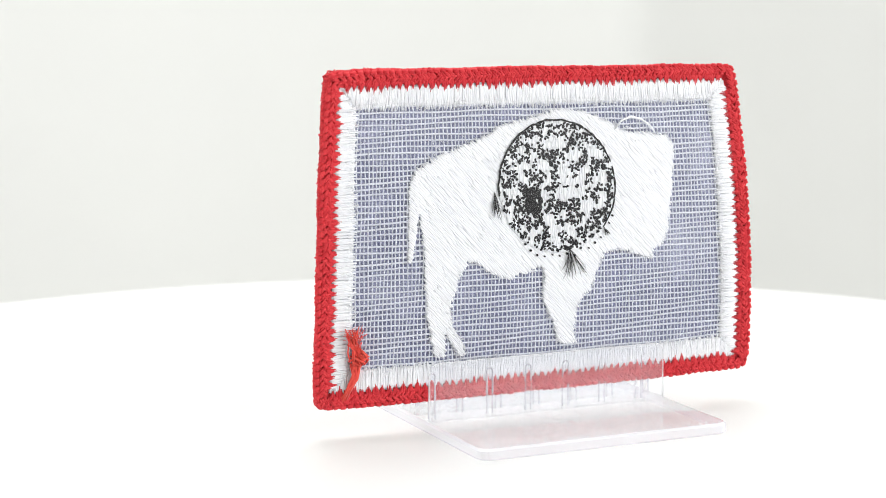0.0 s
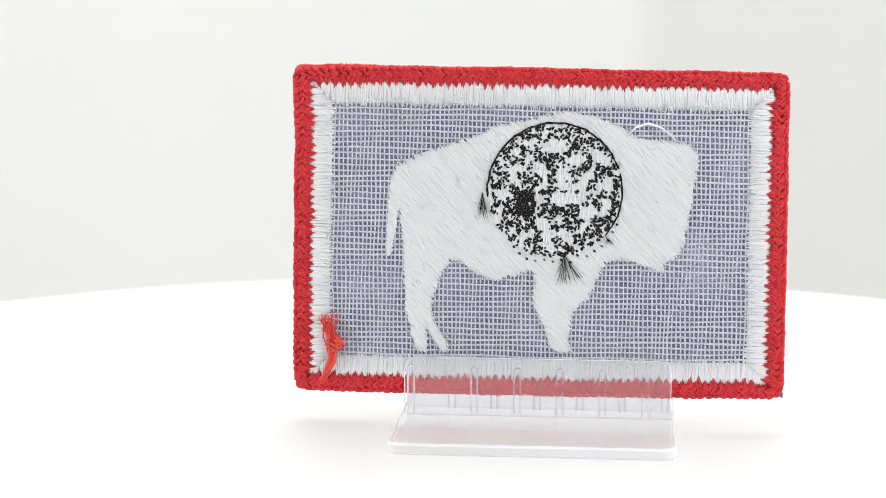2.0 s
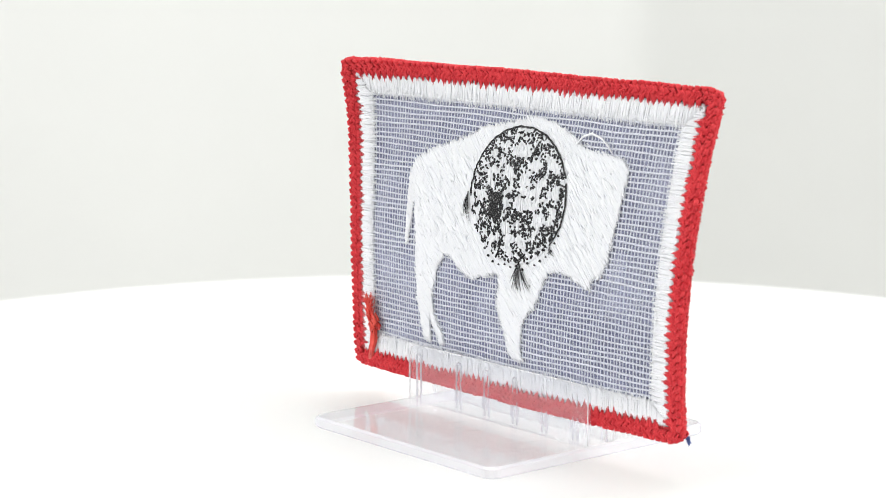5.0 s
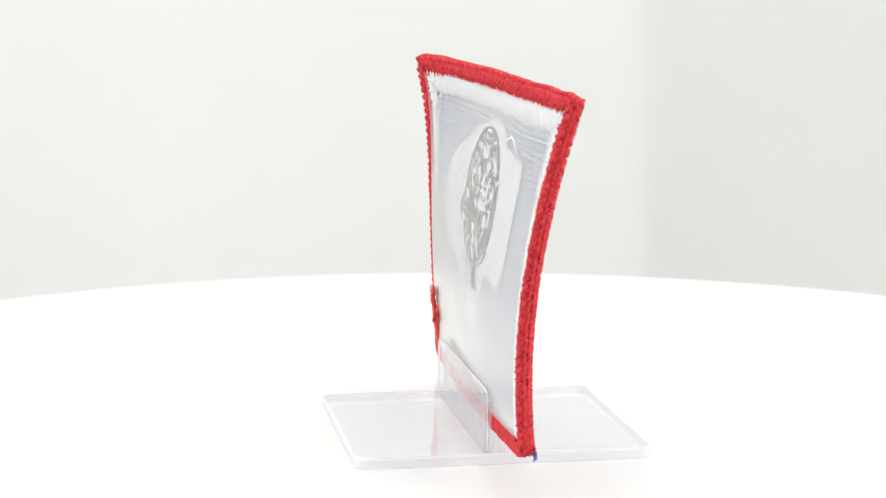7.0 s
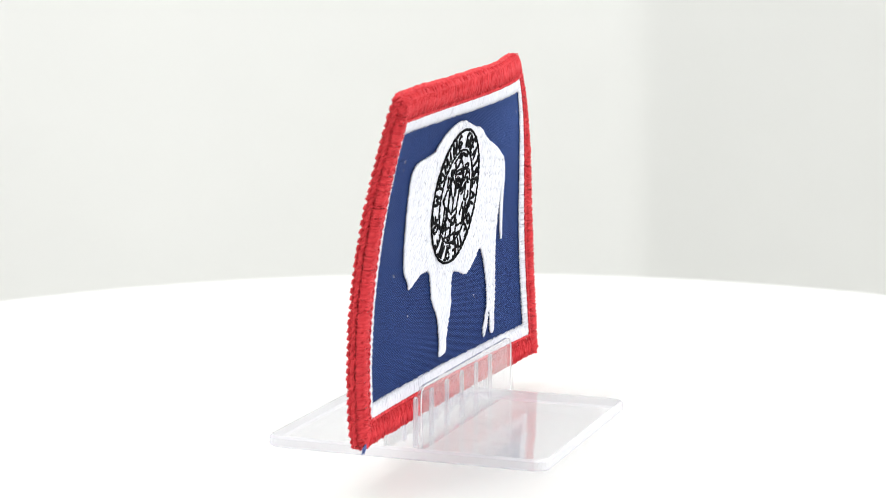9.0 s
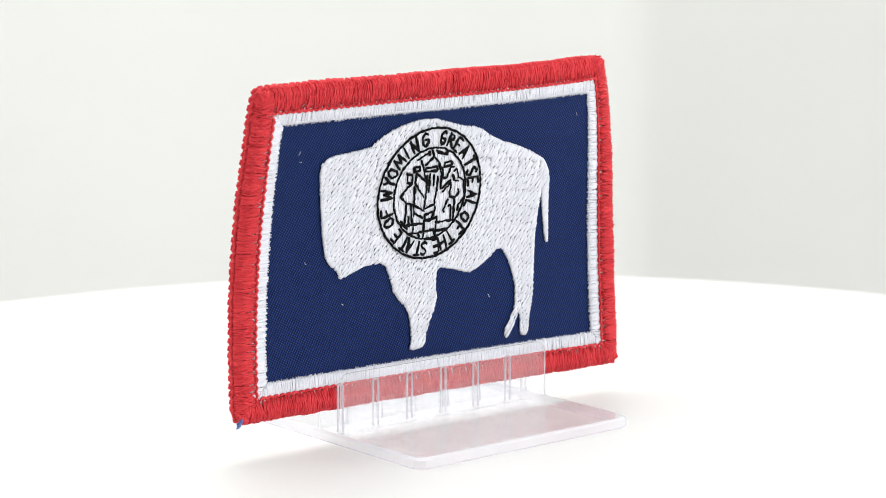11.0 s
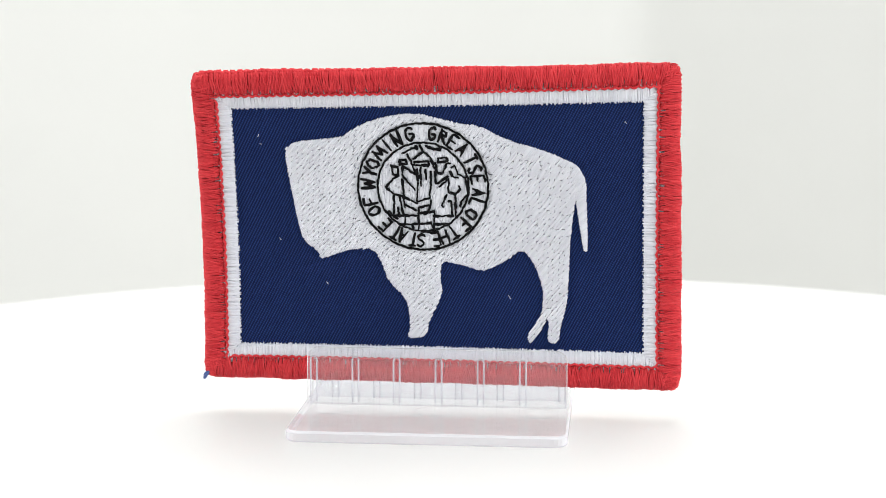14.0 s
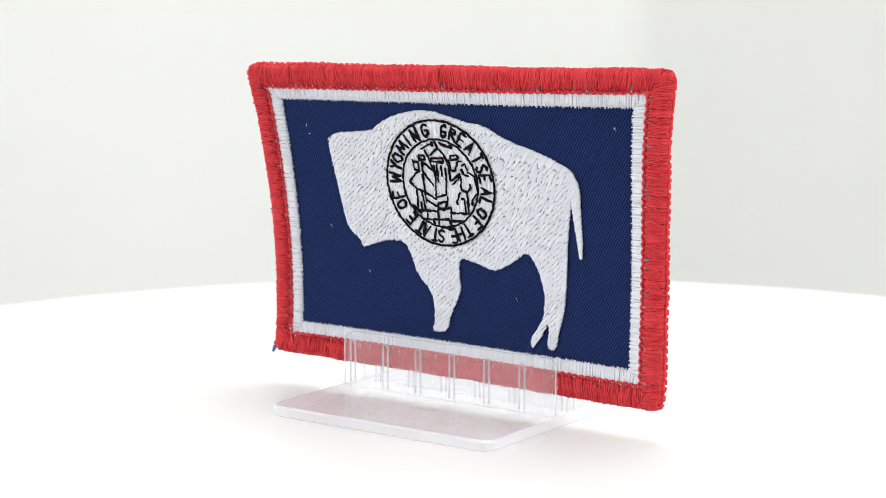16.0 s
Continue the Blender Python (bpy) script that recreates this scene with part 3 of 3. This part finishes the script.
# ---- red overlocked edge ----
def overlock():
    core = Strands(8)
    c = 1.5
    loop = [(p, c) for p in np.linspace(c, PW - c, 40)]
    loop += [(PW - c, p) for p in np.linspace(c, PH - c, 28)][1:]
    loop += [(p, PH - c) for p in np.linspace(PW - c, c, 40)][1:]
    loop += [(c, p) for p in np.linspace(PH - c, c, 28)][1:]
    core.add([(a, b, 0.05) for a, b in loop], 1.3, 0.55, 1.0)
    edge = core.done("border", RED, patch, "thick red overlock-stitched edge", "")
    names = ("bottom", "right", "top", "left")
    for (length, place), name in zip(edge_runs(), names):
        front, chain, back, plait = Strands(5), Strands(5), Strands(5), Strands(6)
        plait.add([(*place(p, 0.42), -0.12) for p in np.linspace(0.8, length - 0.8, 40)], 0.42, 0.9, 1.0)
        plait.add([(*place(p, 0.34), -0.52) for p in np.linspace(0.8, length - 0.8, 40)], 0.34, 0.9, 1.0)
        t, k = 0.2, 0
        while t < length - 0.2:
            corner = min(t, length - t)
            start = min(3.62 + jit(0.14), corner + 1.2)
            lean = 0.30 * noise.noise(Vector((t * 1.1, length, 2.0))) + jit(0.16)
            prof = ((start, 0.46), (start * 0.72, 0.90), (start * 0.42, 1.04), (0.5, 0.86), (0.03 + jit(0.08), 0.25), (0.12, -0.45), (0.6, -0.85))
            lift = jit(0.04)
            pts = []
            for i, (inset, h) in enumerate(prof):
                a, b = place(t + lean * (1 - i / 6) * 1.6 + jit(0.03), inset)
                pts.append((a, b, h + lift + jit(0.02)))
            front.add(pts, 0.145 + jit(0.03), 0.9, 0.7)
            t += 0.155 + jit(0.035)
            k += 1
        t = 1.2
        while t < length - 1.2:
            lean, top = rng.choice((-1, 1)) * rng.uniform(0.35, 0.95), rng.uniform(2.6, 3.5)
            pts = []
            for w in (0.0, 0.3, 0.65, 1.0):
                inset = top * (1 - w) + 0.35 * w
                pts.append((*place(t + lean * (w - 0.5), inset), 0.62 + 0.52 * math.sin(math.pi * min(0.8, 0.25 + 0.5 * w)) + jit(0.03)))
            front.add(pts, 0.12 + jit(0.03), 0.8, 0.5)
            nub = jit(0.4)
            if k % 2:
                front.add([(*place(t, 0.4), 0.55 + nub), (*place(t + jit(0.15), -0.05 + jit(0.06)), 0.2 + nub), (*place(t + jit(0.2), 0.3), -0.3 + nub)], 0.15 + jit(0.04), 0.9, 0.5)
            k += 1
            t += 0.34 + jit(0.12)
        # knots along the rim between the two faces
        t = 0.8
        while t < length - 0.8:
            turn_in = jit(0.12)
            plait.add([(*place(t - 0.3, 0.08), -0.02 + turn_in), (*place(t, -0.05 + jit(0.06)), -0.34 + turn_in), (*place(t + 0.35, 0.08), -0.66 + turn_in)], 0.25 + jit(0.05), 0.9, 0.6)
            t += 0.36 + jit(0.1)
        t = 1.0
        while t < length - 1.0:
            i, ang, n = rng.uniform(0.15, 1.75), rng.uniform(0, math.pi), rng.uniform(0.18, 0.42)
            h = -0.98 - 0.1 * math.sin(i * 1.7)
            pts = [(*place(t + math.cos(ang) * n * w, i + math.sin(ang) * n * w), h - 0.1 * (1 - w * w)) for w in (-1, 0, 1)]
            plait.add(pts, 0.17 + jit(0.05), 0.9, 0.6)
            t += 0.42 + jit(0.2)
        t = 0.7
        while t < length - 1.6:
            corner = min(t, length - t)
            if corner > 3.0:
                pts = [(*place(t + 1.2 * w, 3.30 + 0.36 * math.sin(math.pi * w)), 0.70 + 0.14 * math.sin(math.pi * w)) for w in (-0.08, 0.2, 0.5, 0.8, 1.08)]
                chain.add(pts, 0.22 + jit(0.03), 0.9, 0.8)
                # teeth on the reverse
                mid = t + 0.58
                deep = 3.2 + jit(0.35)
                for side in np.arange(-0.6, 0.62, 0.1):
                    tip_in = deep - abs(side + jit(0.1)) * 1.7 + jit(0.16)
                    back.add([(*place(mid + side + jit(0.08), 1.2), -0.80), (*place(mid + side * 0.9 + jit(0.08), 1.75), -0.90 + jit(0.05)), (*place(mid + side * 0.75 + jit(0.12), tip_in), -0.72 + jit(0.05))], 0.15 + jit(0.03), 0.8, 0.35)
            # beads of the lockstitch on the outer reverse edge
            o = t + jit(0.08)
            plait.add([(*place(o - 0.42, 0.40), -0.70), (*place(o - 0.16, 0.10 + jit(0.06)), -0.94 + jit(0.06)), (*place(o + 0.16, 0.10 + jit(0.06)), -1.04), (*place(o + 0.42, 0.46), -0.92)], 0.35 + jit(0.05), 0.9, 0.75)
            # plaited rope along the reverse edge
            for cord in range(3):
                r, o = 0.20 + jit(0.05), (cord - 1) * 0.26 + jit(0.16)
                plait.add([(*place(t - 0.1 + o + jit(0.1), 0.30 + jit(0.08)), -0.72), (*place(t + 0.35 + o, 0.62 + jit(0.08)), -1.06 + jit(0.07)), (*place(t + 0.85 + o, 1.05 + jit(0.08)), -1.02 + jit(0.06)), (*place(t + 1.1 + o + jit(0.1), 1.42), -0.78)], r, 0.9, 0.6)
                plait.add([(*place(t + 0.95 + o, 0.78 + jit(0.08)), -0.88), (*place(t + 0.55 + o, 1.15 + jit(0.08)), -1.06 + jit(0.06)), (*place(t + 0.2 + o, 1.55), -0.98 + jit(0.06)), (*place(t - 0.05 + o, 1.8), -0.75)], r * 0.9, 0.85, 0.6)
            plait.add([(*place(t + jit(0.25), 0.12), -0.5), (*place(t + 0.5, 0.05 + jit(0.06)), -0.72), (*place(t + 1.0 + jit(0.25), 0.3), -0.66)], 0.24 + jit(0.05), 0.9, 0.6)
            plait.add([(*place(t + 0.6 + jit(0.3), 0.25), -0.75), (*place(t + 0.9, 0.5 + jit(0.2)), -1.0 + jit(0.1)), (*place(t + 1.3 + jit(0.3), 0.4), -0.8)], 0.17 + jit(0.04), 0.9, 0.6)
            t += 1.16 + jit(0.1)
        front.done("satin_stitching", RED, edge)
        chain.done("chain_stitching", RED, edge)
        back.done("reverse_stitching", RED, edge)
        plait.done("plaited_stitching", RED, edge)


overlock()

# frayed red tail on the reverse, by one lower corner
fray = Strands(5)
for k in range(26):
    f = rng.random()
    base = (71.8 + jit(0.5), 1.4 + jit(0.4), -1.05)
    mid = (70.2 + jit(0.45), 4.8 + jit(0.5), -1.35 + jit(0.25))
    knee = (69.9 + jit(1.0), 7.6 + jit(1.1), -1.5 + jit(0.4))
    tip = (70.7 + jit(1.3), 11.2 + rng.uniform(-1.5, 1.6), -1.7 + jit(0.6))
    if k < 16:
        fray.add([base, mid, knee], 0.3, 0.9, 0.7)
        fray.add([(knee[0] + jit(0.6), knee[1] + jit(0.9), knee[2]), (knee[0] - 0.9 + jit(0.5), knee[1] + 0.4 + jit(0.4), knee[2] - 0.2), (knee[0] - 0.2 + jit(0.4), knee[1] + 1.2, knee[2])], 0.26)
    fray.add([knee, ((knee[0] + tip[0]) / 2 + jit(0.4), (knee[1] + tip[1]) / 2, -1.7 + jit(0.3)), tip], 0.13, 1, 0.5)
for k in range(26):
    x, y = 70.6 + jit(0.8), 10.6 + jit(0.8)
    fray.add([(x, y, -1.6 + jit(0.3)), (x + jit(0.8), y + 0.8 + jit(0.4), -1.8 + jit(0.4)), (x + jit(1.8), y + 1.5 + jit(0.9), -1.9 + jit(0.6))], 0.06, 1, 0.5)
fray.done("frayed_tail", FUZZ, patch, "frayed bright red thread tail")
fuzz = Strands(3)
outline = BODY + BODY[:1]
for k in range(900):
    if k % 3:
        j = rng.randrange(len(BODY))
        (x0, y0), (x1, y1) = outline[j], outline[j + 1]
        w = rng.random()
        x, y = x0 + (x1 - x0) * w + jit(0.3), y0 + (y1 - y0) * w + jit(0.3)
        ang = radians(47 + jit(50))
    else:
        x, y, ang = rng.uniform(16, 58), rng.uniform(22, 40), radians(47 + jit(25))
    n = rng.uniform(0.3, 0.9)
    fuzz.add([(x - math.cos(ang) * n, y - math.sin(ang) * n, -0.5), (x + jit(0.1), y + jit(0.1), -0.78 + jit(0.08)), (x + math.cos(ang) * n, y + math.sin(ang) * n, -0.6 + jit(0.1))], 0.06, 1, 0.5)
for length, place in edge_runs():
    for k in range(int(length * 4)):
        t, i = rng.uniform(4, length - 4), rng.uniform(3.4, 6.1)
        fuzz.add([(*place(t, i - 0.5), -0.6), (*place(t + jit(0.3), i), -0.78 + jit(0.06)), (*place(t + jit(0.5), i + 0.4), -0.62)], 0.06, 1, 0.5)
fuzz.done("white_fuzz", BOBBIN, patch, "fine white thread fuzz")
whisker = Strands(4)
whisker.add([(24.6, 40.9, -0.9), (23.4, 42.1, -1.1), (21.6, 42.7, -1.2), (19.6, 42.2, -1.1), (18.1, 41.2, -1.0), (17.2, 40.2, -0.9)], 0.19)
whisker.add([(23.6, 40.6, -0.9), (22.4, 41.2, -1.0), (21.0, 40.6, -0.95)], 0.06)
whisker.done("loose_white_thread", BOBBIN, patch, "loose looped white thread")
tip = Strands(5)
for k in range(9):
    tip.add([(1.3 + jit(0.3), 1.3 + jit(0.3), 0.75), (0.3 + jit(0.3), 0.5 + jit(0.3), 0.95 + jit(0.2)), (0.0 + jit(0.3), 0.1 + jit(0.3), 0.8 + jit(0.2)), (-0.2 + jit(0.3), -0.15 + jit(0.3), 0.7 + jit(0.2))], 0.13, 1, 0.6)
tip.done("blue_thread_end", NAVY_END, patch, "frayed blue thread end at a corner")
lint = Strands(3)
for x, y in ((9.6, 40.4), (9.9, 39.2), (12.6, 23.2), (49.0, 14.2), (67.5, 42.0), (20.0, 16.0)):
    lint.add([(x, y, 0.3), (x + jit(0.3), y + jit(0.3), 0.42), (x + jit(0.6), y + jit(0.6), 0.36)], 0.05)
lint.done("lint", WHITE, patch, "pale lint specks on the cloth")
vs = [sheet(2.6 + (PW - 5.2) * i / 40, 2.6 + (PH - 5.2) * j / 28, -1.2) for j in range(29) for i in range(41)]
fs = [(j * 41 + i, (j + 1) * 41 + i, (j + 1) * 41 + i + 1, j * 41 + i + 1) for j in range(28) for i in range(40)]
mesh_object("film", vs, fs, FILM, patch, "clear glossy heat-seal film")


# ---- clear acrylic stand ----
stand = tagged(new("display_stand"), "clear acrylic card stand with ribbed slot, gripping the patch", "display stand")
LOCAL = pose(-0.0083, 0.0027, 0.0, 0, 0, 2.1)


def stand_part(name, bm, mat=ACRYLIC):
    bmesh.ops.transform(bm, matrix=LOCAL, verts=bm.verts)
    ob = part(name, bm, mat, stand)
    ob.visible_shadow = False
    return ob


def rounded_plate(w, d, z0, z1, r, bevel):
    bm = bmesh.new()
    ring_pts = []
    for cx, cy, a0 in ((w - r, d - r, 0), (-w + r, d - r, 90), (-w + r, -d + r, 180), (w - r, -d + r, 270)):
        for k in range(6):
            a = radians(a0 + 18 * k)
            ring_pts.append((cx + r * math.cos(a), cy + r * math.sin(a)))
    rows = []
    for z, inset in ((z0, bevel), (z0 + bevel, 0), (z1 - bevel, 0), (z1, bevel)):
        rows.append([bm.verts.new((x * (1 - inset / w), y * (1 - inset / d), z)) for x, y in ring_pts])
    n = len(ring_pts)
    for lo, hi in zip(rows, rows[1:]):
        for k in range(n):
            bm.faces.new((lo[k], lo[(k + 1) % n], hi[(k + 1) % n], hi[k]))
    bm.faces.new(rows[0][::-1])
    bm.faces.new(rows[-1])
    return bm


plate = stand_part("base_plate", rounded_plate(0.0216, 0.0223, 0.0001, 0.0019, 0.0020, 0.00035))
# plate sides get the painted edge brightness
plate.data.materials.append(EDGE_LIGHT)
for f in plate.data.polygons:
    f.material_index = 1 if abs(f.normal.z) < 0.9 else 0


def holder_wall(sign):
    """An upright plate, thicker at its foot, with rounded upper corners."""
    bm = bmesh.new()
    w, top, r = 0.0209, 0.0110, 0.0016
    out = [(-w, 0.00182), (w, 0.00182)]
    for cx, a0 in ((w - r, 0), (-w + r, 90)):
        for k in range(6):
            a = radians(a0 + 18 * k)
            out.append((cx + r * math.cos(a), top - r + r * math.sin(a)))
    inner = [bm.verts.new((x, sign * 0.0021, z)) for x, z in out]
    outer = [bm.verts.new((x, sign * (0.0034 - 0.0006 * (z / top)), z)) for x, z in out]
    n = len(out)
    bm.faces.new(inner)
    bm.faces.new(outer[::-1])
    for k in range(n):
        bm.faces.new((inner[k], outer[k], outer[(k + 1) % n], inner[(k + 1) % n]))
    bmesh.ops.recalc_face_normals(bm, faces=bm.faces)
    return bm


def rib(x, sign):
    """Slim pale inverted U, the light lines of a rib moulded inside a wall."""
    s = Strands(6)
    y, w, top = sign * 0.0015, 0.0005, 0.0093
    path = [(x - w, 0.0019), (x - w, 0.005), (x - w, top - w)] + [(x + w * math.cos(a), top - w + w * math.sin(a)) for a in (2.6, 2.1, 1.57, 1.05, 0.5)] + [(x + w, top - w), (x + w, 0.005), (x + w, 0.0019)]
    s.add3([LOCAL @ Vector((px, y, pz)) for px, pz in path], 0.00015, 1.3, 1.0)
    ob = s.done("rib", EDGE_LIGHT, stand, "", "")
    ob.visible_shadow = False


for sign in (-1, 1):
    upright = stand_part("holder_wall", holder_wall(sign), HOLDER)
    # thin white tube added as the glint along the upright's outline
    rim = Strands(5)
    w, top, r, y = 0.0209, 0.0110, 0.0016, sign * 0.00268
    path = [(-w, 0.002), (-w, 0.006)] + [(-w + r - r * math.cos(a), top - r + r * math.sin(a)) for a in (0, 0.5, 1.05, 1.57)]
    path += [(w - r + r * math.sin(a), top - r + r * math.cos(a)) for a in (0, 0.5, 1.05, 1.57)] + [(w, 0.006), (w, 0.002)]
    rim.add3([LOCAL @ Vector((px, y, pz)) for px, pz in path], 0.00007, 1.6, 1.0)
    rim.done("wall_edge_glint", ACRYLIC_GLINT, upright, "", "").visible_shadow = False
    for x in (-0.0201, -0.0133, -0.0066, 0.0002, 0.0070, 0.0138) if sign < 0 else (-0.0170, -0.0102, -0.0035, 0.0032, 0.0100, 0.0200):
        rib(x, sign)


def mould_mark(x, y):
    s = Strands(4)
    ring_pts = [LOCAL @ Vector((x + 0.0032 * math.cos(a), y + 0.0032 * math.sin(a), 0.00186)) for a in np.linspace(0, 2 * math.pi, 33)]
    s.add3(ring_pts, 0.00005, 0.5, 1.0)
    s.done("mould_mark", ACRYLIC, stand, "", "").visible_shadow = False


for sign in (-1, 1):
    for x in (-0.0165, 0.0, 0.0165):
        mould_mark(x, sign * 0.0070)


def motions():
    rows = [(k * 0.2, pose(0, 0, 0, 0, 0, -TURN * (k * 0.2 - FRONT_AT))) for k in range(81)]
    walk(turntable, rows)
    walk(patch, rows)
    walk(stand, rows)


motions()
